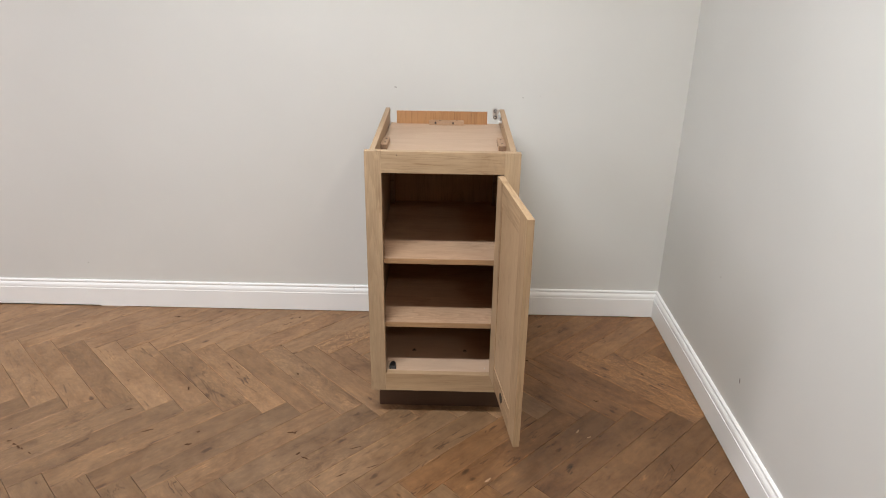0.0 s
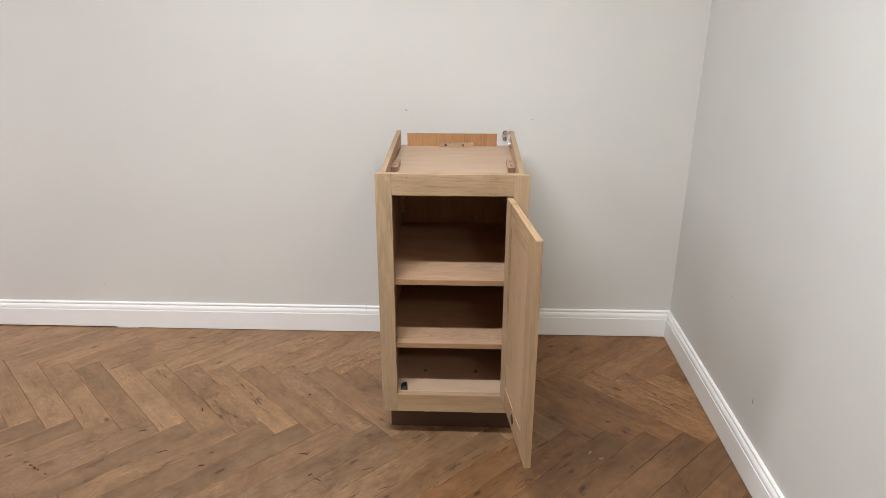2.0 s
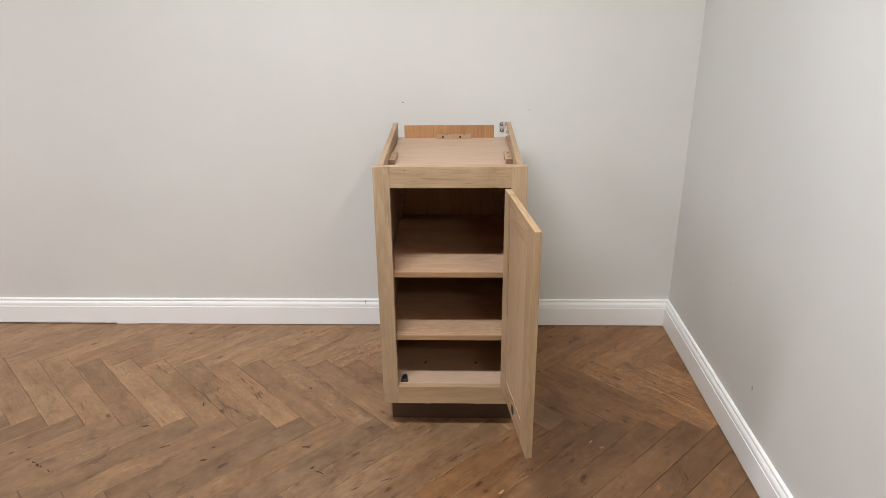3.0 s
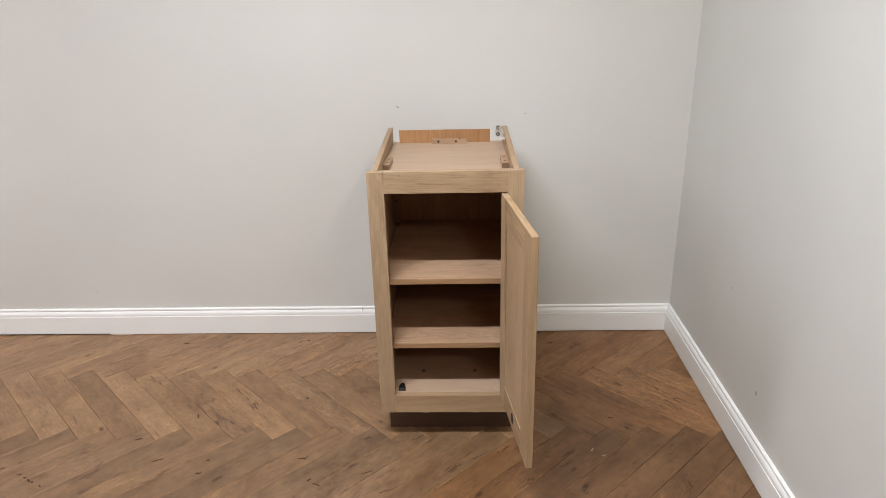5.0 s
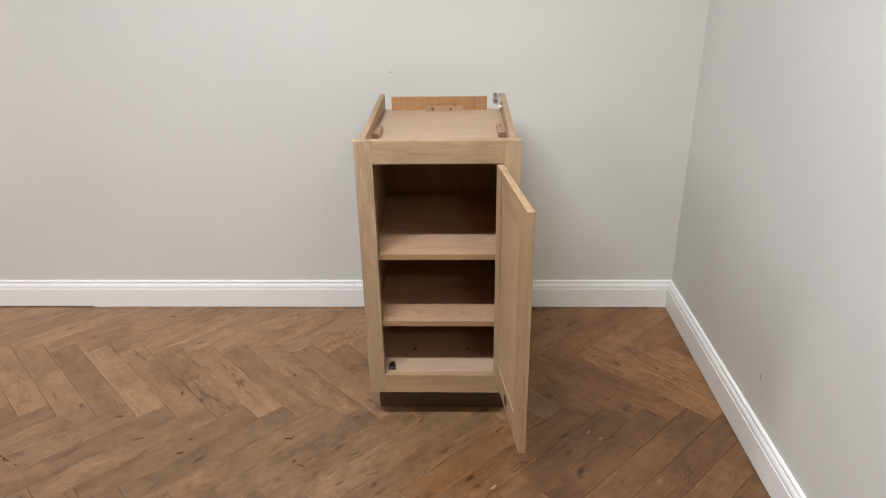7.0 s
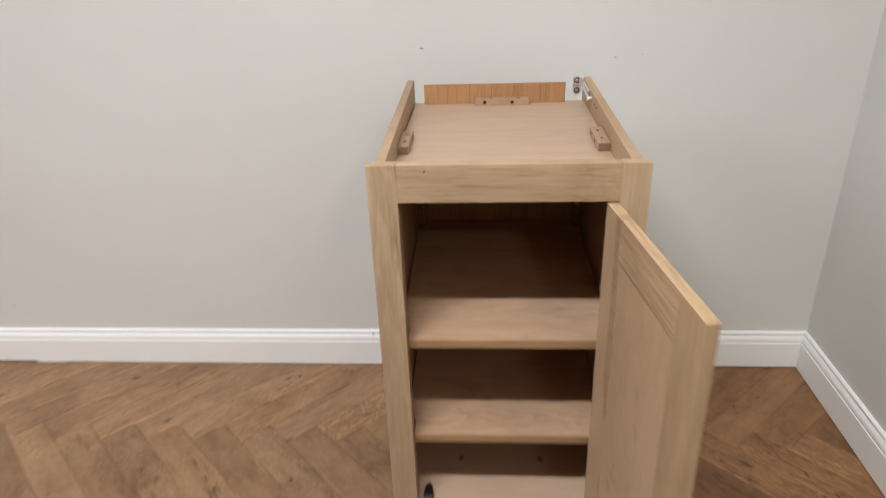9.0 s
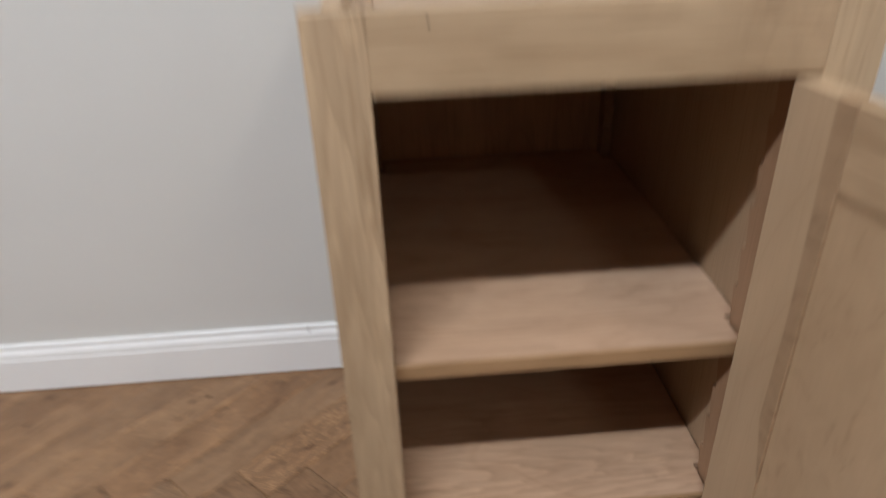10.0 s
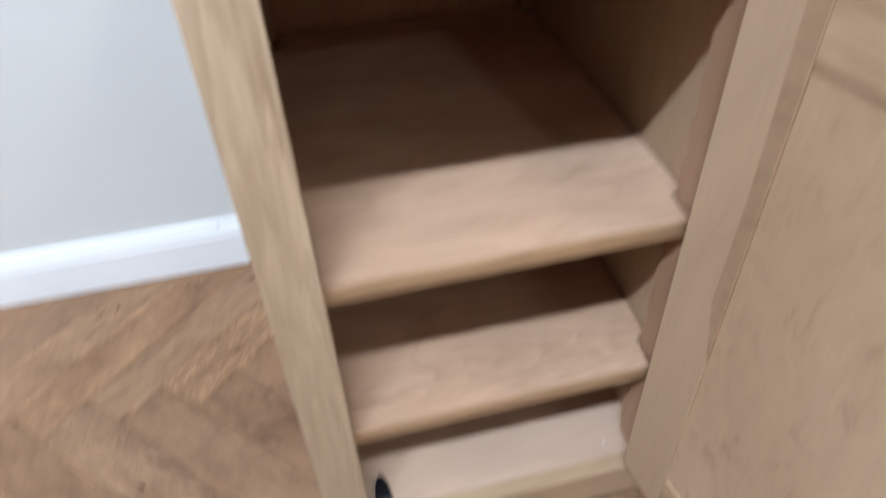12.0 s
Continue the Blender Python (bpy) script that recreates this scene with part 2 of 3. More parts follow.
dark_end = plain("dark_block_end", (0.20, 0.12, 0.07), 0.7, grain=400.0, vary=0.25)
black_plastic = plain("black_plastic", (0.012, 0.012, 0.013), 0.35)
dark_plastic = plain("grey_plastic", (0.05, 0.055, 0.06), 0.4)
# flat discs of this colour stand in for the shade inside holes
hole_shade = plain("painted_hole_shade", (0.03, 0.02, 0.014), 0.8)
nickel = plain("nickel_plate", (0.80, 0.79, 0.77), 0.38, 1.0)
steel = plain("bright_screw", (0.7, 0.7, 0.7), 0.3, 1.0)
faint_smudge = plain("faint_scuff", (0.5, 0.49, 0.46), 0.8)
smudge = plain("grey_scuff", (0.33, 0.31, 0.29), 0.8)
mark_brown = plain("dark_mark_brown", (0.075, 0.041, 0.023), 0.95, grain=300.0, vary=0.5)
mark_brown.node_tree.nodes["Principled BSDF"].inputs["Specular IOR Level"].default_value = 0.1
caulk = plain("old_caulk", (0.62, 0.56, 0.47), 0.7)
subfloor = plain("dark_subfloor", (0.035, 0.025, 0.018), 0.9)
pale_screw = plain("zinc_screw", (0.62, 0.58, 0.52), 0.45)
cap_brown = plain("brown_cover_cap", (0.20, 0.135, 0.09), 0.45)
joint_brown = plain("board_joint_brown", (0.25, 0.135, 0.062), 0.8)


def plank_wood():
    """Weathered brown oak plank: long grain, burls, knots, dark stains; each plank its own tone."""
    mat, nodes, links, bsdf = material("herringbone_oak")
    uv = nodes.new("ShaderNodeTexCoord").outputs["UV"]
    info, geo = nodes.new("ShaderNodeObjectInfo"), nodes.new("ShaderNodeNewGeometry")
    pick = nodes.new("ShaderNodeMath")
    pick.operation = "ADD"
    links.new(info.outputs["Random"], pick.inputs[0])
    links.new(geo.outputs["Random Per Island"], pick.inputs[1])
    part_ = nodes.new("ShaderNodeMath")
    part_.operation = "FRACT"
    links.new(pick.outputs[0], part_.inputs[0])
    rnd = part_.outputs[0]
    split = nodes.new("ShaderNodeSeparateColor")
    links.new(info.outputs["Color"], split.inputs[0])
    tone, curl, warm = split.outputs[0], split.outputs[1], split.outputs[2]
    offset = nodes.new("ShaderNodeVectorMath")
    offset.operation = "MULTIPLY"
    links.new(rnd, offset.inputs[0])
    offset.inputs[1].default_value = (31.0, 17.0, 11.0)
    add = nodes.new("ShaderNodeVectorMath")
    add.operation = "ADD"
    links.new(uv, add.inputs[0])
    links.new(offset.outputs[0], add.inputs[1])
    place = add.outputs[0]
    grain_place = stretched(nodes, links, place, (0.12, 1.0, 1.0))
    swirl = nodes.new("ShaderNodeMath")
    swirl.operation = "SUBTRACT"
    links.new(noise_node(nodes, links, stretched(nodes, links, place, (0.5, 1.0, 1.0)), 38.0, 4.0, 0.6, 1.4), swirl.inputs[0])
    swirl.inputs[1].default_value = 0.5
    thin = nodes.new("ShaderNodeMath")
    thin.operation = "ABSOLUTE"
    links.new(swirl.outputs[0], thin.inputs[0])
    curls = thin.outputs[0]
    fine = noise_node(nodes, links, stretched(nodes, links, place, (0.06, 1.0, 1.0)), 240.0, 4.0, 0.65)
    streak = noise_node(nodes, links, grain_place, 28.0, 4.0, 0.6, 0.5)
    stain = noise_node(nodes, links, stretched(nodes, links, place, (0.6, 1.0, 1.0)), 7.0, 5.0, 0.65, 0.8)
    base = ramp(nodes, (0.0, (0.194, 0.115, 0.060)), (0.2, (0.224, 0.137, 0.073)), (0.4, (0.204, 0.126, 0.069)), (0.6, (0.236, 0.146, 0.079)), (0.8, (0.216, 0.130, 0.068)), (1.0, (0.198, 0.121, 0.065)))
    links.new(rnd, base.inputs[0])
    blotch = noise_node(nodes, links, stretched(nodes, links, place, (0.75, 1.0, 1.0)), 9.0, 8.0, 0.66, 0.5)
    t0 = ramp(nodes, (0.30, (0.63, 0.57, 0.51)), (0.42, (0.89, 0.865, 0.84)), (0.55, (1.03, 1.03, 1.03)), (0.70, (1.29, 1.275, 1.235)))
    links.new(blotch, t0.inputs[0])
    t1 = ramp(nodes, (0.36, (0.88, 0.85, 0.82)), (0.5, (1, 1, 1)), (0.66, (1.09, 1.08, 1.06)))
    links.new(streak, t1.inputs[0])
    t2 = ramp(nodes, (0.006, (1.5, 1.48, 1.42)), (0.022, (1.1, 1.08, 1.05)), (0.05, (0.82, 0.79, 0.76)), (0.16, (0.72, 0.68, 0.64)))
    links.new(curls, t2.inputs[0])
    t3 = ramp(nodes, (0.30, (0.80, 0.77, 0.74)), (0.46, (0.99, 0.99, 0.99)), (0.70, (1.08, 1.075, 1.07)))
    links.new(fine, t3.inputs[0])
    t4 = ramp(nodes, (0.28, (0.60, 0.55, 0.50)), (0.37, (0.82, 0.78, 0.74)), (0.47, (1, 1, 1)))
    links.new(stain, t4.inputs[0])
    # knots: small dark ragged cores, in some cells only and of uneven size
    ragged = noise_node(nodes, links, stretched(nodes, links, place, (0.5, 1.0, 1.0)), 45.0, 3.0, 0.6)
    knot = nodes.new("ShaderNodeTexVoronoi")
    knot.voronoi_dimensions = "2D"
    knot.inputs["Scale"].default_value = 13.0
    links.new(stretched(nodes, links, place, (0.42, 1.0, 1.0)), knot.inputs["Vector"])
    cell = nodes.new("ShaderNodeSeparateColor")
    links.new(knot.outputs["Color"], cell.inputs[0])
    size = nodes.new("ShaderNodeMapRange")
    links.new(cell.outputs[0], size.inputs["Value"])
    size.inputs["From Min"].default_value, size.inputs["From Max"].default_value = 0.52, 1.0
    size.inputs["To Min"].default_value, size.inputs["To Max"].default_value = 0.05, -0.10
    reach = nodes.new("ShaderNodeMath")
    reach.operation = "ADD"
    links.new(knot.outputs["Distance"], reach.inputs[0])
    links.new(size.outputs[0], reach.inputs[1])
    rim = nodes.new("ShaderNodeMath")
    rim.operation = "MULTIPLY_ADD"
    links.new(ragged, rim.inputs[0])
    rim.inputs[1].default_value = 0.26
    links.new(reach.outputs[0], rim.inputs[2])
    t5 = ramp(nodes, (0.06, (0.26, 0.21, 0.17)), (0.10, (0.56, 0.50, 0.45)), (0.13, (0.90, 0.87, 0.85)), (0.24, (1, 1, 1)))
    links.new(rim.outputs[0], t5.inputs[0])
    # thin wandering cracks along the grain, where a slow mask lets them show
    wander = noise_node(nodes, links, stretched(nodes, links, place, (0.13, 1.0, 1.0)), 15.0, 4.0, 0.6, 0.5)
    off = nodes.new("ShaderNodeMath")
    off.operation = "SUBTRACT"
    links.new(wander, off.inputs[0])
    off.inputs[1].default_value = 0.5
    away = nodes.new("ShaderNodeMath")
    away.operation = "ABSOLUTE"
    links.new(off.outputs[0], away.inputs[0])
    where = noise_node(nodes, links, stretched(nodes, links, place, (0.7, 1.3, 1.0)), 12.0, 2.0, 0.5)
    open_ = nodes.new("ShaderNodeMapRange")
    links.new(where, open_.inputs["Value"])
    open_.inputs["From Min"].default_value, open_.inputs["From Max"].default_value = 0.515, 0.56
    open_.inputs["To Min"].default_value, open_.inputs["To Max"].default_value = 0.05, 0.0
    gap = nodes.new("ShaderNodeMath")
    gap.operation = "ADD"
    links.new(away.outputs[0], gap.inputs[0])
    links.new(open_.outputs[0], gap.inputs[1])
    t6 = ramp(nodes, (0.003, (0.30, 0.25, 0.21)), (0.008, (0.66, 0.61, 0.56)), (0.016, (1, 1, 1)))
    links.new(gap.outputs[0], t6.inputs[0])
    # pale flakes of bare grain
    flake = noise_node(nodes, links, stretched(nodes, links, place, (0.25, 1.0, 1.0)), 90.0, 4.0, 0.7, 1.2)
    t7 = ramp(nodes, (0.57, (1, 1, 1)), (0.65, (1.5, 1.47, 1.4)))
    links.new(flake, t7.inputs[0])
    worn = nodes.new("ShaderNodeMapRange")
    links.new(noise_node(nodes, links, stretched(nodes, links, place, (0.5, 1.0, 1.0)), 8.0, 2.0, 0.5), worn.inputs["Value"])
    worn.inputs["From Min"].default_value, worn.inputs["From Max"].default_value = 0.52, 0.68
    colour = mixed(nodes, links, "MULTIPLY", 1.0, base.outputs[0], t0.outputs[0])
    colour = mixed(nodes, links, "MULTIPLY", 1.0, colour, t1.outputs[0])
    mottle = noise_node(nodes, links, stretched(nodes, links, place, (0.6, 1.0, 1.0)), 55.0, 6.0, 0.7, 0.6)
    t8 = ramp(nodes, (0.32, (0.74, 0.71, 0.68)), (0.48, (1, 1, 1)), (0.68, (1.18, 1.16, 1.12)))
    links.new(mottle, t8.inputs[0])
    colour = mixed(nodes, links, "MULTIPLY", 0.6, colour, t8.outputs[0])
    # tone and warmth also carry floor light and corner shade, painted per plank
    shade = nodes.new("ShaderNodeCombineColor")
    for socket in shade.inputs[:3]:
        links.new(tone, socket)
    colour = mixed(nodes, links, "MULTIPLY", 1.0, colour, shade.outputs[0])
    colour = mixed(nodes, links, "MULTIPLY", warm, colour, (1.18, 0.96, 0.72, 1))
    colour = mixed(nodes, links, "MULTIPLY", curl, colour, t2.outputs[0])
    colour = mixed(nodes, links, "MULTIPLY", 0.85, colour, t3.outputs[0])
    colour = mixed(nodes, links, "MULTIPLY", 0.8, colour, t4.outputs[0])
    colour = mixed(nodes, links, "MULTIPLY", 0.9, colour, t5.outputs[0])
    colour = mixed(nodes, links, "MULTIPLY", info.outputs["Alpha"], colour, t6.outputs[0])
    colour = mixed(nodes, links, "MULTIPLY", worn.outputs[0], colour, t7.outputs[0])
    # stretches of the long edges paler: wear and edge highlights put into the colour
    across = nodes.new("ShaderNodeSeparateXYZ")
    links.new(uv, across.inputs[0])
    edge = nodes.new("ShaderNodeMath")
    edge.operation = "PINGPONG"
    links.new(across.outputs[1], edge.inputs[0])
    edge.inputs[1].default_value = 0.04607  # half the plank's width
    edge_pale = nodes.new("ShaderNodeMapRange")
    links.new(edge.outputs[0], edge_pale.inputs["Value"])
    edge_pale.inputs["From Min"].default_value, edge_pale.inputs["From Max"].default_value = 0.0015, 0.0055
    edge_pale.inputs["To Min"].default_value, edge_pale.inputs["To Max"].default_value = 1.0, 0.0
    patch = nodes.new("ShaderNodeMapRange")
    links.new(noise_node(nodes, links, stretched(nodes, links, place, (0.4, 1.0, 1.0)), 16.0, 4.0, 0.65), patch.inputs["Value"])
    patch.inputs["From Min"].default_value, patch.inputs["From Max"].default_value = 0.47, 0.62
    pale_edge = nodes.new("ShaderNodeMath")
    pale_edge.operation = "MULTIPLY"
    links.new(edge_pale.outputs[0], pale_edge.inputs[0])
    links.new(patch.outputs[0], pale_edge.inputs[1])
    colour = mixed(nodes, links, "MULTIPLY", pale_edge.outputs[0], colour, (1.55, 1.52, 1.46, 1))
    links.new(colour, bsdf.inputs["Base Color"])
    gloss = ramp(nodes, (0.3, (0.36, 0.36, 0.36)), (0.7, (0.54, 0.54, 0.54)))
    links.new(fine, gloss.inputs[0])
    links.new(gloss.outputs[0], bsdf.inputs["Roughness"])
    bumped(nodes, links, bsdf, fine, 0.3, 0.0008)
    # hand-worn hollows under the fine grain
    hollow = nodes.new("ShaderNodeBump")
    hollow.inputs["Strength"].default_value, hollow.inputs["Distance"].default_value = 0.35, 0.0025
    links.new(mottle, hollow.inputs["Height"])
    links.new(hollow.outputs[0], bsdf.inputs["Normal"].links[0].from_node.inputs["Normal"])
    return mat


plank_mat = plank_wood()


# ---- building helpers ----
def part(name, bm, mat, parent=None, label="", smooth=False):
    """Links a bmesh, given in world metres, as one mesh object under a thing."""
    bmesh.ops.recalc_face_normals(bm, faces=bm.faces)
    mesh = bpy.data.meshes.new(name)
    bm.to_mesh(mesh)
    bm.free()
    for p in mesh.polygons:
        p.use_smooth = smooth
    mesh.materials.append(mat)
    ob = new(name, mesh)
    if parent:
        ob.parent = parent
        ob.matrix_parent_inverse = world_of(parent).inverted()
    if label:
        tagged(ob, label)
    return ob


def world_of(ob):
    m = ob.matrix_basis
    return world_of(ob.parent) @ ob.matrix_parent_inverse @ m if ob.parent else m


def thing(name, place, label, category, group="", kind=""):
    ob = new(name)
    ob.location = place
    ob.empty_display_size = 0.05
    return tagged(ob, label, category, group, kind)


def box(x0, x1, y0, y1, z0, z1, bevel=0.0012, segments=2, bm=None):
    own = bm or bmesh.new()
    made = bmesh.ops.create_cube(own, size=1.0)["verts"]
    for v in made:
        v.co = Vector(((x0 + x1) / 2 + v.co.x * (x1 - x0), (y0 + y1) / 2 + v.co.y * (y1 - y0), (z0 + z1) / 2 + v.co.z * (z1 - z0)))
    if bevel:
        edges = list({e for v in made for e in v.link_edges})
        bmesh.ops.bevel(own, geom=edges, offset=bevel, segments=segments, affect="EDGES", profile=0.5)
    return own


def extruded(outline, along, low, high, bm=None, bevel=0.0):
    """A prism: an outline of pairs in the plane across an axis, drawn out from low to high along it."""
    own = bm or bmesh.new()

    def spot(u, v, w):
        return [(w, u, v), (u, w, v), (u, v, w)][along]

    first = [own.verts.new(spot(u, v, low)) for u, v in outline]
    last = [own.verts.new(spot(u, v, high)) for u, v in outline]
    faces = [own.faces.new(first), own.faces.new(last)]
    count = len(outline)
    for i in range(count):
        j = (i + 1) % count
        faces.append(own.faces.new((first[i], first[j], last[j], last[i])))
    if bevel:
        bmesh.ops.bevel(own, geom=own.edges[:], offset=bevel, segments=1, affect="EDGES")
    return own


def rod(start, end, radius, sides=16, bm=None, tip=None):
    """A round bar from start to end."""
    own = bm or bmesh.new()
    a, b = Vector(start), Vector(end)
    turn = (b - a).to_track_quat("Z", "Y").to_matrix().to_4x4()
    m = Matrix.Translation((a + b) / 2) @ turn
    bmesh.ops.create_cone(own, cap_ends=True, segments=sides, radius1=radius, radius2=radius if tip is None else tip, depth=(b - a).length, matrix=m)
    return own


# ---- the room ----
WALL_Y, WALL_X, WEST, SOUTH = 0.75, 1.125, -7.5, -7.5

floor = thing("floor", (0, 0, 0), "worn brown oak floor laid in herringbone", "floor", kind="structure")
part("floor_base", box(WEST, WALL_X, SOUTH, WALL_Y, -0.12, -0.0065, 0), subfloor, floor)


def structure(name, bm, mat, label, category):
    return tagged(part(name, bm, mat), label, category, kind="structure")


structure("wall_north", box(WEST - 0.15, WALL_X + 0.15, WALL_Y, WALL_Y + 0.15, -0.12, CEILING, 0), wall_paint, "plain greige painted wall behind the cabinet", "wall")
structure("wall_east", box(WALL_X, WALL_X + 0.15, SOUTH, WALL_Y, -0.12, CEILING, 0), wall_paint, "plain greige painted wall with faint scuffs", "wall")
structure("wall_south", box(WEST - 0.15, WALL_X + 0.15, SOUTH - 0.15, SOUTH, -0.12, CEILING, 0), wall_paint, "plain greige painted wall closing the room", "wall")
structure("wall_west", box(WEST - 0.15, WEST, SOUTH, WALL_Y, -0.12, CEILING, 0), wall_paint, "plain greige painted wall closing the room", "wall")
structure("ceiling", box(WEST - 0.15, WALL_X + 0.15, SOUTH - 0.15, WALL_Y + 0.15, CEILING, CEILING + 0.12, 0), ceiling_paint, "plain white painted ceiling", "ceiling")

# Skirting profile: depth from the wall, height.
SKIRTING = [(0.0, 0.0), (0.017, 0.0), (0.017, 0.083), (0.0168, 0.0845), (0.0148, 0.0855), (0.0148, 0.088), (0.0150, 0.0925), (0.0138, 0.0985), (0.0110, 0.1035), (0.0080, 0.1065), (0.0072, 0.1085), (0.0072, 0.1098), (0.0090, 0.1106), (0.0098, 0.1130), (0.0090, 0.1165), (0.005, 0.119), (0.0, 0.119)]


def skirting(name, wall, low, high, gap=0.0, label=""):
    """A length of moulded board; gap lifts its lower edge off the floor."""
    outline = [(d, max(h, gap)) for d, h in SKIRTING]
    if wall == "north":
        bm = extruded([(WALL_Y - d, h) for d, h in outline], 0, low, high)
    else:
        bm = extruded([(WALL_X - d, h + 0.0004) for d, h in outline], 1, low, high)
    return structure(name, bm, white_paint, label, "skirting board")


skirting("baseboard_1", "north", -1.262, WALL_X, 0.003, "white moulded skirting board with a grooved top edge")
skirting("baseboard_2", "north", WEST, -1.262, 0.006, "white moulded skirting board raised off the floor by a dark gap")
skirting("baseboard_3", "east", SOUTH, WALL_Y, 0.003, "white moulded skirting board along the side wall")

# ---- the cabinet ----
WIDE, TOP, FOOT, BACK = 0.44, 0.902, 0.110, 0.618
LEFT, RIGHT = 0.0475, 0.3955  # the opening
SILL, HEAD = 0.173, 0.839
FACE = 0.021
LID = 0.857  # top of the let-in panel
IN_L, IN_R = 0.029, 0.411

cabinet = thing("base_cabinet", (0.22, 0.3, 0), "unfinished pale oak base cabinet with its door open, without a worktop", "cabinet")
part("stile", box(0, LEFT, 0, FACE, FOOT, TOP, 0.0007), stile_oak, cabinet)
part("stile", box(RIGHT, WIDE, 0, FACE, FOOT, TOP, 0.0007), oak_z, cabinet)
part("rail", box(LEFT, RIGHT, 0.0002, FACE, HEAD, TOP - 0.0002, 0.0006), rail_oak, cabinet)
part("rail", box(LEFT, RIGHT, 0.0002, FACE, FOOT + 0.0002, SILL, 0.0006), sill_oak, cabinet)


def side_outline():
    """Side panel seen from the side, with the toe recess cut out in front."""
    return [(FACE, TOP), (BACK, TOP), (BACK, 0.0), (0.085, 0.0), (0.085, FOOT), (FACE, FOOT)]


def side_panel(low, high, splay):
    """A side panel, drawn slightly outwards towards the wall."""
    bm = extruded(side_outline(), 0, low, high, bevel=0.0008)
    for v in bm.verts:
        v.co.x += splay * max(0.0, v.co.y - FACE) / (BACK - FACE)
    return bm


part("side_panel", side_panel(0.013, IN_L, -0.012), side_oak, cabinet)
part("side_panel", side_panel(IN_R, 0.428, 0.002), side_oak, cabinet)
part("top_panel", box(IN_L - 0.006, IN_R + 0.001, FACE, 0.578, HEAD, LID, 0.0006), panel_oak, cabinet, "pale oak veneer top panel let in below the rim")
part("bottom_panel", box(IN_L - 0.006, IN_R + 0.001, FACE, 0.562, SILL - 0.016, SILL, 0.0006), bottom_oak, cabinet)

BOARD = [(IN_L - 0.011, FOOT), (IN_R + 0.001, FOOT), (IN_R + 0.001, HEAD), (0.367, HEAD), (0.367, TOP), (0.045, TOP), (0.045, HEAD), (IN_L - 0.011, HEAD)]
part("back_panel", extruded(BOARD, 1, 0.562, 0.568), back_oak, cabinet, "orange-brown boarded back with cut-away corners")
for x in (0.098, 0.149, 0.199, 0.251, 0.311):
    part("board_joint", box(x - 0.0005, x + 0.0005, 0.5612, 0.5622, 0.857, TOP - 0.001, 0), joint_brown, cabinet)
part("plinth", box(0.017, 0.423, 0.074, 0.0845, 0, FOOT + 0.03, 0.001), shaded_board, cabinet, "recessed oak toe board with the shade put into its colour")

for x in (0.142, 0.302):
    part("fixing_tab", box(x - 0.009, x + 0.009, 0.006, 0.034, FOOT - 0.0055, FOOT, 0.0008), block_oak, cabinet)

SHELF_TOPS = (0.567, 0.350)


def shelf(top):
    """A shelf whose four corners are cut out round the notched uprights."""
    g, d, n = 0.0015, 0.065, 0.0165
    l, r, y0, y1 = IN_L + g, IN_R - g, 0.0228, 0.556
    outline = [(l + n, y0), (r - n, y0), (r - n, y0 + d - 0.022), (r, y0 + d - 0.022), (r, y1 - 0.04), (r - n, y1 - 0.04), (r - n, y1), (l + n, y1), (l + n, y1 - 0.04), (l, y1 - 0.04), (l, y0 + d - 0.022), (l + n, y0 + d - 0.022)]
    bm = extruded(outline, 2, top - 0.016, top, bevel=0.0005)
    for v in bm.verts:  # the hidden side runs out with the splayed panel
        if v.co.x < 0.1:
            v.co.x -= 0.0118 * max(0.0, v.co.y - 0.075) / (BACK - FACE)
    return bm


for top, veneer in zip(SHELF_TOPS, (upper_shelf_oak, lower_shelf_oak)):
    board = part("shelf", shelf(top), veneer, cabinet, "pale oak veneer shelf with a lipped front edge")
    part("lipping", box(IN_L + 0.018, IN_R - 0.018, 0.0195, 0.0232, top - 0.0162, top + 0.0001, 0.0004), lipping_oak, board)


def upright(x0, x1, y_flat, y_tooth, teeth):
    """A notched strip that carries the shelf rests: a flat edge and a saw-toothed edge."""
    reach = 0.008 if y_tooth > y_flat else -0.008
    outline = [(y_flat, SILL), (y_tooth - reach, SILL)]
    for z in teeth:
        outline += [(y_tooth, z), (y_tooth - reach, z + 0.0008)]
    outline += [(y_tooth - reach * 0.4, HEAD), (y_flat, HEAD)]
    return extruded(outline, 0, x0, x1)


TEETH = [0.209 + 0.0443 * i for i in range(14)]
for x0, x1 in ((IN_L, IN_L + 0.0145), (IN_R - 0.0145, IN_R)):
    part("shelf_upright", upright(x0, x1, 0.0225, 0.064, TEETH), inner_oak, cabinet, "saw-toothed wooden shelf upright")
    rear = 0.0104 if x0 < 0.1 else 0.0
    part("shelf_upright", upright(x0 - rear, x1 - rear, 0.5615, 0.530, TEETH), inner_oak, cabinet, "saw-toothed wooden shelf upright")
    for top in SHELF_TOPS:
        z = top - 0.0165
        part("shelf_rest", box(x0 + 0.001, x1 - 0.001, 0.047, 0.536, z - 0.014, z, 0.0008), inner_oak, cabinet)

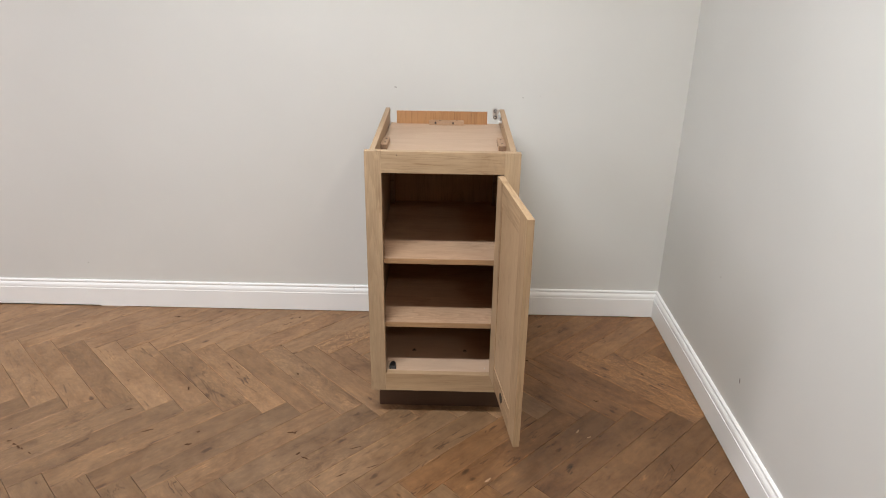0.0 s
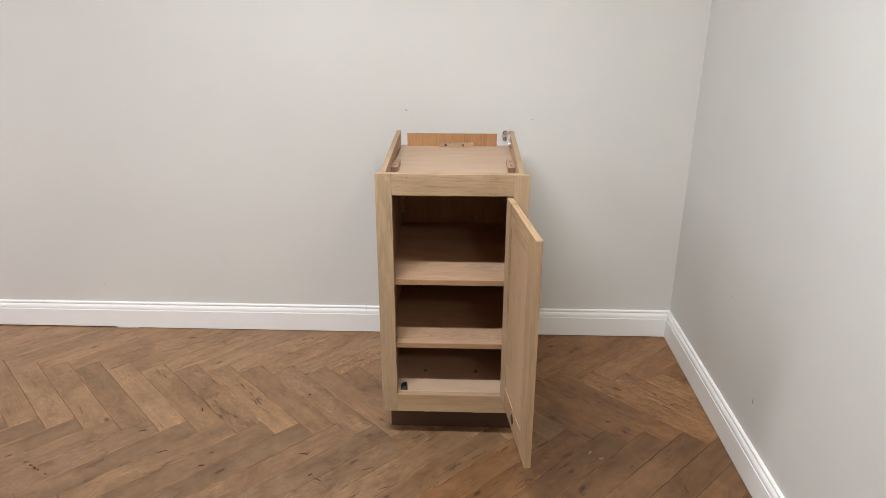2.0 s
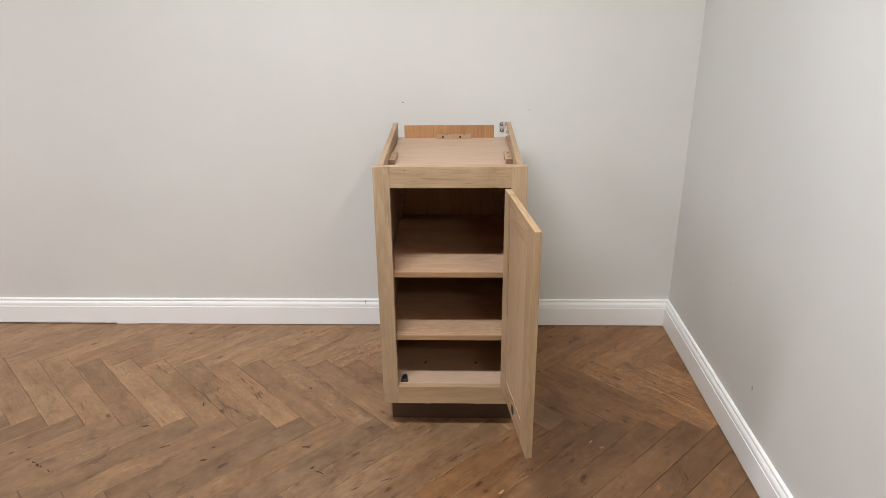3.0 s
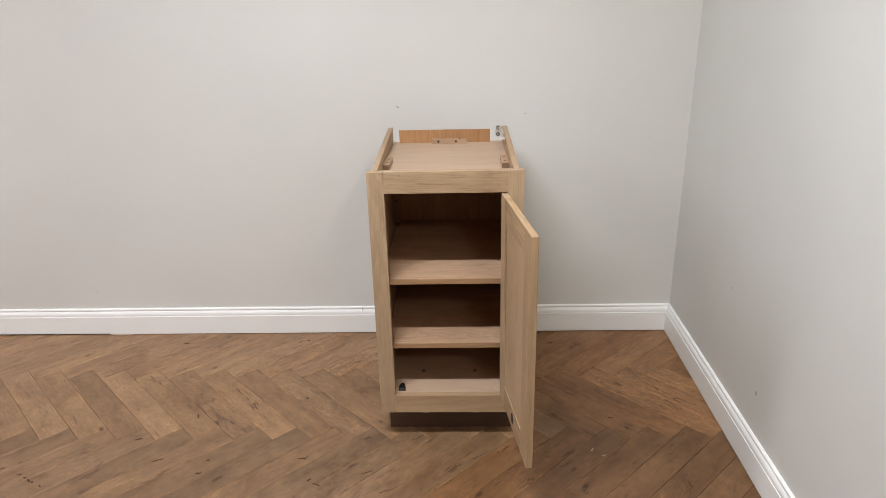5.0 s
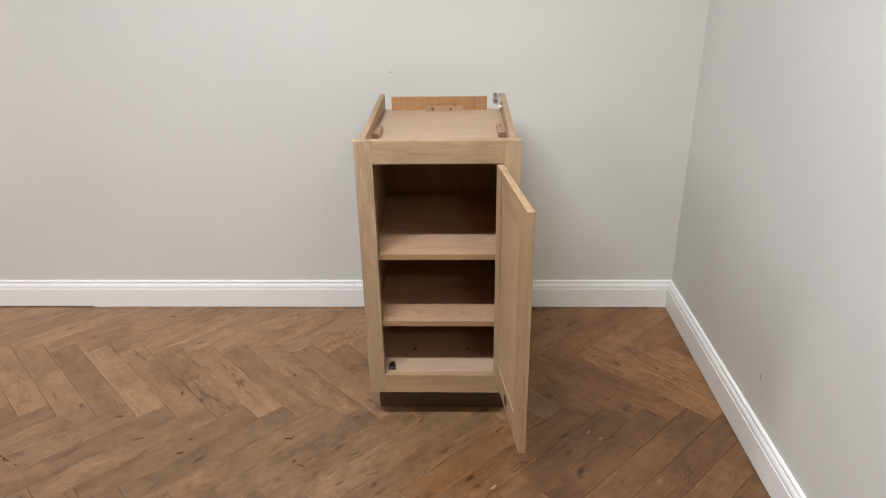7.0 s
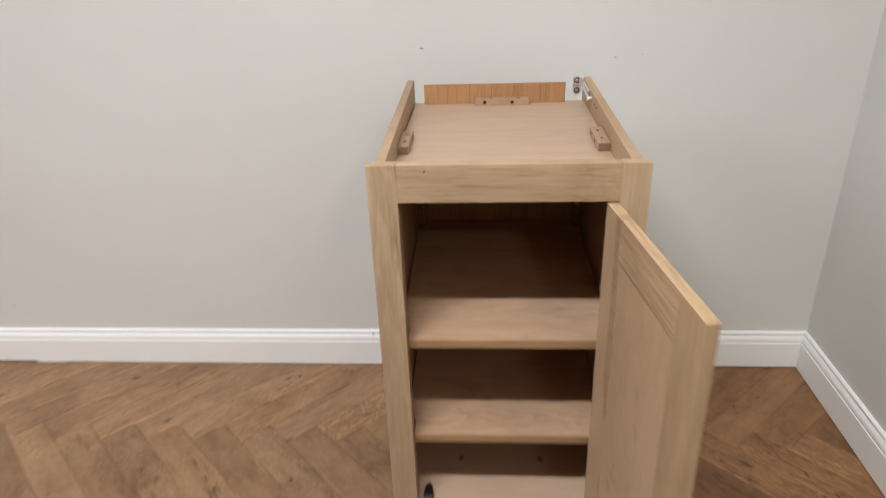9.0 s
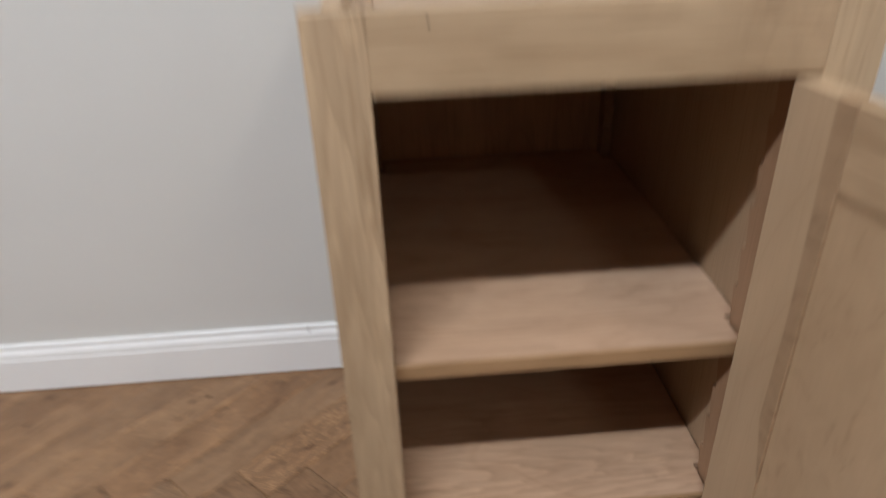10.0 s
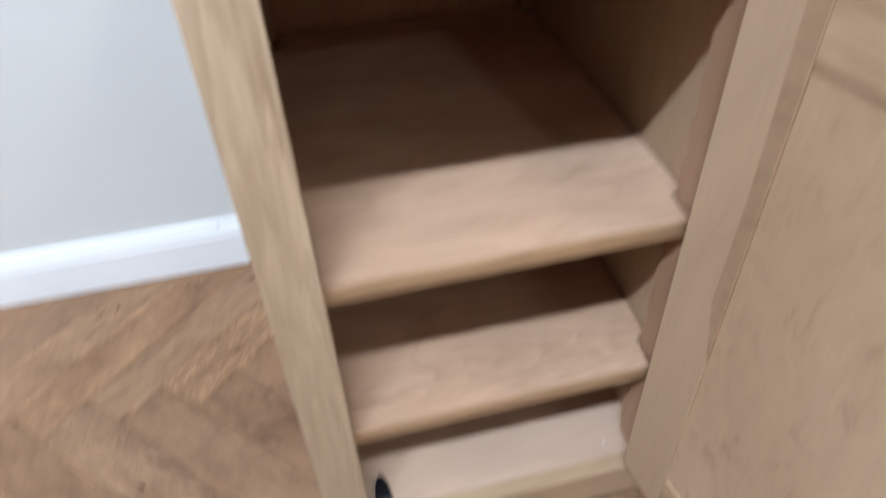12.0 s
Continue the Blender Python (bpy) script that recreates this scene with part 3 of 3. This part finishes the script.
# blocks screwed on the top panel
def fixing_block(x0, x1, y0, y1, tall, holes, side_holes):
    body = part("fixing_block", box(x0, x1, y0, y1, LID, LID + tall, 0.0008), block_oak, cabinet, "small drilled wooden fixing block")
    if y1 - y0 > 0.05:
        part("block_end", box(x0 + 0.001, x1 - 0.001, y0 - 0.0006, y0 + 0.001, LID + 0.0005, LID + tall - 0.001, 0), dark_end, body, "darker front end")
    for x, y in holes:
        part("screw_hole", rod((x, y, LID + tall - 0.001), (x, y, LID + tall + 0.0003), 0.0034), hole_shade, body)
    for start, end in side_holes:
        part("screw_hole", rod(start, end, 0.0038), hole_shade, body)


part("pin_hole", rod((0.092, -0.0004, 0.891), (0.092, 0.002, 0.891), 0.0016, 10), hole_shade, cabinet)
fixing_block(IN_L - 0.004, 0.046, 0.192, 0.292, 0.016, [(0.037, 0.222), (0.037, 0.265)], [])
fixing_block(0.388, IN_R, 0.196, 0.304, 0.016, [(0.399, 0.226), (0.399, 0.276)], [((0.3875, 0.235, 0.865), (0.389, 0.235, 0.865)), ((0.3875, 0.285, 0.865), (0.389, 0.285, 0.865))])
fixing_block(0.162, 0.284, 0.541, 0.5618, 0.015, [(0.199, 0.552), (0.260, 0.552)], [((0.184, 0.5405, 0.865), (0.184, 0.542, 0.865)), ((0.246, 0.5405, 0.865), (0.246, 0.542, 0.865))])

# steel angle bracket at the rear corner
def slotted_plate():
    """An upright plate with round ends."""
    outline = []
    for centre, start in ((0.9005, 0), (0.876, 180)):
        outline += [(0.3965 + 0.0088 * math.cos(radians(start + a)), centre + 0.0088 * math.sin(radians(start + a))) for a in range(0, 181, 20)]
    return extruded(outline, 1, 0.594, 0.597)


bracket = part("corner_bracket", slotted_plate(), nickel, cabinet, "nickel-plated corner bracket with two screw holes")
for z in (0.877, 0.8995):
    part("bracket_washer", rod((0.3965, 0.5925, z), (0.3965, 0.5942, z), 0.0062, tip=0.0066), dark_plastic, bracket)
    part("bracket_screw", rod((0.3965, 0.5905, z), (0.3965, 0.5926, z), 0.0030, tip=0.0044), steel, bracket)
part("bracket_knuckle", rod((0.4055, 0.588, 0.884), (0.4055, 0.588, 0.908), 0.0052), nickel, bracket)
part("bracket_arm", box(0.4080, 0.4130, 0.500, 0.590, 0.885, 0.8985, 0.0012), nickel, bracket)
part("bracket_pin", rod((0.4060, 0.462, 0.889), (0.4060, 0.560, 0.894), 0.0032), steel, bracket)
part("bracket_end", rod((0.4020, 0.462, 0.889), (0.4125, 0.462, 0.889), 0.0045), nickel, bracket)
for y in (0.41, 0.385):
    part("pilot_hole", rod((0.4102, y, 0.888), (0.4114, y, 0.888), 0.002, 10), hole_shade, cabinet)

# cover caps, screw and catch on the bottom panel
for x in (0.130, 0.301):
    cap = part("cover_cap", rod((x, 0.145, SILL), (x, 0.145, SILL + 0.0035), 0.0075, 20, tip=0.0058), cap_brown, cabinet, "round brown screw cover cap")
    part("cap_socket", rod((x, 0.145, SILL + 0.003), (x, 0.145, SILL + 0.0038), 0.0032, 16), hole_shade, cap, "flat dark disc for the hole in the cap")
part("floor_screw", rod((0.3655, 0.041, SILL), (0.3655, 0.041, SILL + 0.0012), 0.0019), pale_screw, cabinet)


def door_catch():
    """A pointed plastic catch that slopes down towards its tip."""
    bm = bmesh.new()
    plan = [(0.0, -0.0112), (0.007, -0.0112), (0.021, -0.0098), (0.032, -0.0064), (0.039, -0.0024), (0.040, 0.0)]
    plan += [(a, -b) for a, b in plan[-2::-1]]
    low = [bm.verts.new((0.0665 + b, 0.0275 + a, SILL)) for a, b in plan]
    high = [bm.verts.new((0.0665 + b * 0.84, 0.0282 + a * 0.96, SILL + 0.013 - 0.007 * (a / 0.040) ** 2)) for a, b in plan]
    bm.faces.new(low)
    bm.faces.new(high)
    for i in range(len(plan)):
        j = (i + 1) % len(plan)
        bm.faces.new((low[i], low[j], high[j], high[i]))
    return bm


catch = part("door_catch", door_catch(), black_plastic, cabinet, "black plastic magnetic door catch")
part("catch_face", box(0.0585, 0.0745, 0.0268, 0.0284, SILL + 0.0015, SILL + 0.0100, 0.0004), dark_plastic, catch)

# ---- the open door ----
DOOR_W, DOOR_T, DOOR_LOW, DOOR_HIGH = 0.357, 0.018, 0.1755, 0.8355
OPEN = 98.2
# local: x along the door from the hinge, y through it from the inner face outwards, z up
door = new("door")
door.parent = cabinet
door_pose = pose(0.3768, 0.0055, 0, 0, 0, OPEN - 180)
door.matrix_parent_inverse = Matrix.Translation(cabinet.location).inverted()
door.matrix_basis = door_pose
tagged(door, "pale oak door with a recessed flat panel, standing open")


def door_part(name, bm, mat, label=""):
    bmesh.ops.transform(bm, matrix=door_pose, verts=bm.verts)
    bmesh.ops.recalc_face_normals(bm, faces=bm.faces)
    bmesh.ops.transform(bm, matrix=door_pose.inverted(), verts=bm.verts)
    mesh = bpy.data.meshes.new(name)
    bm.to_mesh(mesh)
    bm.free()
    mesh.materials.append(mat)
    ob = new(name, mesh)
    ob.parent = door
    if label:
        tagged(ob, label)
    return ob


STILE, OUTER, RAIL, SINK = 0.0685, 0.0725, 0.069, 0.003
door_part("door_stile", box(0, STILE, 0, DOOR_T, DOOR_LOW, DOOR_HIGH, 0.001), hinge_oak)
door_part("door_stile", box(DOOR_W - OUTER, DOOR_W, 0, DOOR_T, DOOR_LOW, DOOR_HIGH, 0.001), door_stile_oak)
door_part("door_rail", box(STILE + 0.0002, DOOR_W - OUTER - 0.0002, 0.0003, DOOR_T - 0.0003, DOOR_HIGH - RAIL, DOOR_HIGH - 0.0003, 0.001), door_rail_oak)
door_part("door_rail", box(STILE + 0.0002, DOOR_W - OUTER - 0.0002, 0.0003, DOOR_T - 0.0003, DOOR_LOW + 0.0003, DOOR_LOW + RAIL, 0.001), door_rail_oak)
door_part("door_panel", box(STILE - 0.006, DOOR_W - OUTER + 0.006, SINK, DOOR_T - 0.004, DOOR_LOW + RAIL - 0.006, DOOR_HIGH - RAIL + 0.006, 0), door_oak)
door_part("catch_plate", rod((0.183, -0.0006, 0.213), (0.183, 0.002, 0.213), 0.0155, 28), hole_shade, "flat dark disc for the shaded round catch recess")


# ---- small marks ----
def scuff(wall, u, z, long, tall, tilt=20.0, mat=smudge):
    bm = bmesh.new()
    bmesh.ops.create_uvsphere(bm, u_segments=10, v_segments=6, radius=0.5)
    turn = pose(u, WALL_Y, z, 0, tilt, 0) if wall == "north" else pose(WALL_X, u, z, 0, 0, 90) @ pose(0, 0, 0, 0, tilt, 0)
    bmesh.ops.transform(bm, matrix=turn @ Matrix.Diagonal((long, 0.0016, tall, 1)), verts=bm.verts)
    ob = part("wall_mark", bm, mat, smooth=True)
    return tagged(ob, "small grey scuff on the painted wall", "wall mark")


scuff("north", 0.026, 0.953, 0.012, 0.004)
scuff("east", -0.098, 0.241, 0.007, 0.018, 10)
scuff("east", 0.167, 0.46, 0.005, 0.005)
scuff("north", 0.508, 0.921, 0.010, 0.003, 5, faint_smudge)
scuff("north", 0.573, 0.927, 0.004, 0.003, 20, faint_smudge)
scuff("north", -1.29, 0.20, 0.005, 0.004)
tagged(part("hairline_crack", box(-0.1630, -0.1618, 0.7375, 0.7420, 0.094, 0.117, 0), smudge), "short dark crack across the skirting moulding", "crack")
tagged(part("caulk_strip", box(-1.262, -1.165, 0.7315, 0.7335, 0.0, 0.004, 0.0006), caulk), "old cream caulk strip under the skirting board", "caulk")

# flat dark marks for knots and splits in the floorboards, slivers of wood lying on them
def floor_mark(name, start, end, wide, rough=0.7):
    """A ragged dark spot or split, widest in the middle, a hair proud of the boards."""
    a, b = Vector((*start, 0)), Vector((*end, 0))
    along = b - a
    across = Vector((-along.y, along.x, 0)).normalized()
    bm = bmesh.new()
    count = max(5, int(along.length / 0.006))
    edge = []
    for side in (1, -1):
        steps = range(count + 1) if side > 0 else range(count, -1, -1)
        for i in steps:
            f = i / count
            half = wide / 2 * (0.12 + 0.88 * math.sin(math.pi * f) ** 0.7) * (1 + rough * random.uniform(-1, 1))
            sway = (wide + 0.002) * rough * noise.noise(a * 40 + Vector((f * along.length * 60, 0, 3)))
            edge.append(a + along * f + across * (side * half + sway))
    low = [bm.verts.new((p.x, p.y, -0.0015)) for p in edge]
    high = [bm.verts.new((p.x, p.y, 0.0005)) for p in edge]
    bm.faces.new(high)
    for i in range(len(edge)):
        j = (i + 1) % len(edge)
        bm.faces.new((low[i], low[j], high[j], high[i]))
    bmesh.ops.triangulate(bm, faces=[f for f in bm.faces if len(f.verts) > 4])
    return part(name, bm, mark_brown, floor)


for x, y, long, wide, turn in (
    (-1.114, -0.160, 0.016, 0.006, 20), (-1.088, -0.173, 0.014, 0.007, -30), (-1.070, -0.186, 0.022, 0.008, -40), (-1.054, -0.194, 0.013, 0.006, -35),
    (-1.019, -0.211, 0.014, 0.005, -20), (-0.556, -0.156, 0.022, 0.010, 20), (-0.546, -0.093, 0.012, 0.005, 30), (-0.898, 0.653, 0.028, 0.007, 10),
    (-0.208, -0.185, 0.016, 0.010, 60), (-0.385, 0.667, 0.012, 0.009, 50), (0.543, 0.369, 0.020, 0.008, -20), (0.760, 0.123, 0.020, 0.009, -20),
    (-0.249, -0.087, 0.030, 0.006, -5), (-0.236, -0.083, 0.014, 0.004, 60), (-1.187, -0.131, 0.020, 0.005, 35), (-1.146, -0.103, 0.014, 0.004, 40),
    (0.959, 0.290, 0.012, 0.006, -40), (-0.302, 0.246, 0.014, 0.006, -40),
):
    reach = Vector((math.cos(radians(turn)), math.sin(radians(turn)))) * long / 2
    floor_mark("filled_knot", (x - reach.x, y - reach.y), (x + reach.x, y + reach.y), wide * 0.75)
for start, end, wide in (
    ((-0.830, 0.010), (-0.803, 0.016), 0.008), ((-0.725, -0.101), (-0.690, -0.086), 0.008), ((-0.668, 0.150), (-0.658, 0.128), 0.007), ((-0.198, -0.195), (-0.165, -0.214), 0.006),
    ((-0.580, 0.308), (-0.545, 0.268), 0.004), ((-0.545, 0.292), (-0.520, 0.269), 0.003), ((-0.530, 0.252), (-0.510, 0.232), 0.004), ((-0.075, -0.283), (-0.045, -0.264), 0.005),
    ((0.010, -0.243), (0.045, -0.226), 0.005), ((-0.052, -0.158), (-0.018, -0.144), 0.004), ((0.924, -0.190), (0.930, -0.225), 0.004),
):
    floor_mark("filled_split", start, end, wide * 0.6)


def wood_chip(x, y, long, wide, turn):
    """A thin curled sliver."""
    bm = bmesh.new()
    rows = []
    for i in range(6):
        f = i / 5
        half = wide / 2 * (0.25 + 0.75 * math.sin(math.pi * min(1.0, f * 0.9 + 0.05)))
        lift = 0.0004 + 0.0022 * (f - 0.4) ** 2 * 4
        rows.append([bm.verts.new(((f - 0.5) * long, side * half, lift + h)) for side, h in ((-1, 0), (1, 0), (1, 0.0008), (-1, 0.0008))])
    for p, q in zip(rows, rows[1:]):
        for i in range(4):
            j = (i + 1) % 4
            bm.faces.new((p[i], p[j], q[j], q[i]))
    bm.faces.new(rows[0])
    bm.faces.new(rows[-1])
    bmesh.ops.transform(bm, matrix=pose(x, y, 0, 0, 0, turn), verts=bm.verts)
    return tagged(part("wood_chip", bm, block_oak), "pale wood sliver lying on the floorboards", "wood chip", "slivers on the floor")


wood_chip(0.668, -0.049, 0.016, 0.005, 50)
wood_chip(0.699, -0.077, 0.014, 0.006, 15)
wood_chip(0.369, -0.283, 0.022, 0.007, 40)

# ---- the herringbone planks ----
PITCH = 0.1303
PLANK_W, PLANK_L = PITCH / math.sqrt(2), 0.526
STEP, HALF = PLANK_L / math.sqrt(2), PITCH / 2
TIP_X, TIP_Y = -0.674, 0.446
THICK = 0.0065


# planks that stand out: row and place in the row, tone (cabinet shade included at 9 and 10), strength of the curly
# figure
PLANK_LOOK = {
    (0, -6): (1.00, 0.1), (0, -5): (1.08, 0.1), (0, -4): (0.83, 0.2), (0, -3): (1.11, 0.1), (0, -2): (1.04, 0.2), (0, -1): (0.97, 0.4),
    (0, 0): (1.18, 0.3), (0, 1): (0.96, 0.2), (0, 2): (0.90, 0.4), (0, 3): (1.04, 0.1), (0, 4): (1.08, 0.1), (0, 9): (0.89, 0.2),
    (0, 10): (0.94, 0.2), (0, 11): (1.16, 0.55), (0, 12): (1.30, 0.65), (0, 13): (1.34, 0.55), (1, 4): (0.90, 0.8), (1, 3): (0.96, 0.1),
    (1, 2): (1.08, 0.3), (1, 1): (1.04, 0.2), (-1, 2): (1.17, 0.2), (-1, 1): (0.87, 0.1), (-1, 0): (0.99, 0.1), (-1, -1): (1.08, 0.2),
    (-1, -2): (0.96, 0.2), (-1, 3): (0.89, 0.2), (-1, 4): (1.03, 0.4),
}


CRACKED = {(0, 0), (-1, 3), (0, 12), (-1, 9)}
# painted shade: boards from these places on are darkened and reddened
SHADE_FROM = (8, 7)
# painted light: rows brighter near the wall, dimmer towards the front
ROW_LIGHT = {1: 1.30, 0: 1.12, -1: 0.88}


def plank_bmesh(m=None, clip=False):
    """One plank with eased edges, with its length along u; clipped at the walls where asked."""
    bm = bmesh.new()
    g, e, r = 0.0005, 0.0006, 0.0007
    rings = []
    for inset, z in ((g, -THICK), (g, -r), (g + e, 0.0)):
        rings.append([bm.verts.new((x, y, z)) for x, y in ((inset, inset), (PLANK_L - inset, inset), (PLANK_L - inset, PLANK_W - inset), (inset, PLANK_W - inset))])
    bm.faces.new(rings[2])
    for a, b in zip(rings, rings[1:]):
        for i in range(4):
            j = (i + 1) % 4
            bm.faces.new((a[i], a[j], b[j], b[i]))
    uv = bm.loops.layers.uv.new("UVMap")
    for f in bm.faces:
        for loop in f.loops:
            loop[uv].uv = (loop.vert.co.x, loop.vert.co.y)
    if clip:
        back = m.inverted()
        for point, normal in (((0, WALL_Y - 0.014, 0), (0, 1, 0)), ((WALL_X - 0.014, 0, 0), (1, 0, 0)), ((0, SOUTH, 0), (0, -1, 0)), ((WEST, 0, 0), (-1, 0, 0))):
            bmesh.ops.bisect_plane(bm, geom=bm.verts[:] + bm.edges[:] + bm.faces[:], plane_co=back @ Vector(point), plane_no=back.to_3x3() @ Vector(normal), clear_outer=True)
    return bm


def plank_poses():
    for row in range(-24, 3):
        pair, odd = divmod(row, 2)
        for k in range(-66, 32):
            where = (row, k)
            tip = Vector((TIP_X + k * PITCH, TIP_Y + pair * 2 * STEP, 0))
            if odd:  # runs up to the right; its near corner is the notch beside the tip
                corner = tip - Vector((HALF, HALF, 0))
                yield where, pose(corner.x, corner.y, 0, 0, 0, 45)
            else:  # runs down to the right from the tip
                corner = tip - Vector((HALF, HALF, 0))
                yield where, pose(corner.x, corner.y, 0, 0, 0, -45)


def build_planks():
    whole = bpy.data.meshes.new("plank")
    bm = plank_bmesh()
    bm.to_mesh(whole)
    bm.free()
    whole.materials.append(plank_mat)
    near, far = [], []
    for where, m in plank_poses():
        ends = [m @ Vector((x, y, 0)) for x in (0, PLANK_L) for y in (0, PLANK_W)]
        xs, ys = [p.x for p in ends], [p.y for p in ends]
        if max(xs) < WEST or min(xs) > WALL_X - 0.016 or max(ys) < SOUTH or min(ys) > WALL_Y - 0.016:
            continue
        cut = min(xs) < WEST or max(xs) > WALL_X - 0.014 or min(ys) < SOUTH or max(ys) > WALL_Y - 0.014
        middle = sum(ends, Vector()) / 4
        shown = middle.y > -1.0 and middle.x > -2.35
        (near if shown else far).append((where, m, cut))
    for where, m, cut in near:
        if cut:
            mesh = bpy.data.meshes.new("plank")
            bm = plank_bmesh(m, True)
            if not bm.faces:
                bm.free()
                continue
            bm.to_mesh(mesh)
            bm.free()
            mesh.materials.append(plank_mat)
        else:
            mesh = whole
        ob = new("plank", mesh)
        tone, curl = PLANK_LOOK.get(where, (random.uniform(0.92, 1.08), random.choice((0.0, 0.05, 0.1, 0.2))))
        tone = 1 + 0.62 * (tone - 1)
        # floor light and shade put into the tone: rows brighter by the wall, boards beyond the cabinet darker and
        # redder
        in_shade = where[1] >= SHADE_FROM[where[0] % 2]
        warm = random.uniform(0.65, 0.9) if in_shade else random.uniform(0.03, 0.14)
        if in_shade:
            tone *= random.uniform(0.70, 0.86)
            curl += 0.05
        ob.color = (tone * ROW_LIGHT.get(where[0], 0.81), curl, warm, 1.0 if where in CRACKED else random.choice((0.3, 0.5, 0.7, 0.9)))
        ob.matrix_basis = m @ pose(0, 0, random.uniform(-0.0003, 0.0002), random.uniform(-0.12, 0.12), 0, 0)
        ob.parent = floor
    verts, faces, uvs = [], [], []
    for where, m, cut in far:
        bm = plank_bmesh(m, cut)
        bm.verts.index_update()
        layer = bm.loops.layers.uv.active
        base = len(verts)
        verts += [tuple(m @ v.co) for v in bm.verts]
        for f in bm.faces:
            faces.append([base + v.index for v in f.verts])
            uvs += [tuple(loop[layer].uv) for loop in f.loops]
        bm.free()
    mesh = bpy.data.meshes.new("far_planks")
    mesh.from_pydata(verts, [], faces)
    layer = mesh.uv_layers.new(name="UVMap")
    layer.data.foreach_set("uv", [c for pair in uvs for c in pair])
    mesh.materials.append(plank_mat)
    ob = new("far_planks", mesh)
    ob.color = (1, 0.2, 0.3, 0.4)
    ob.parent = floor
    tagged(ob, kind="stuff")
    return len(near), len(far)


build_planks()
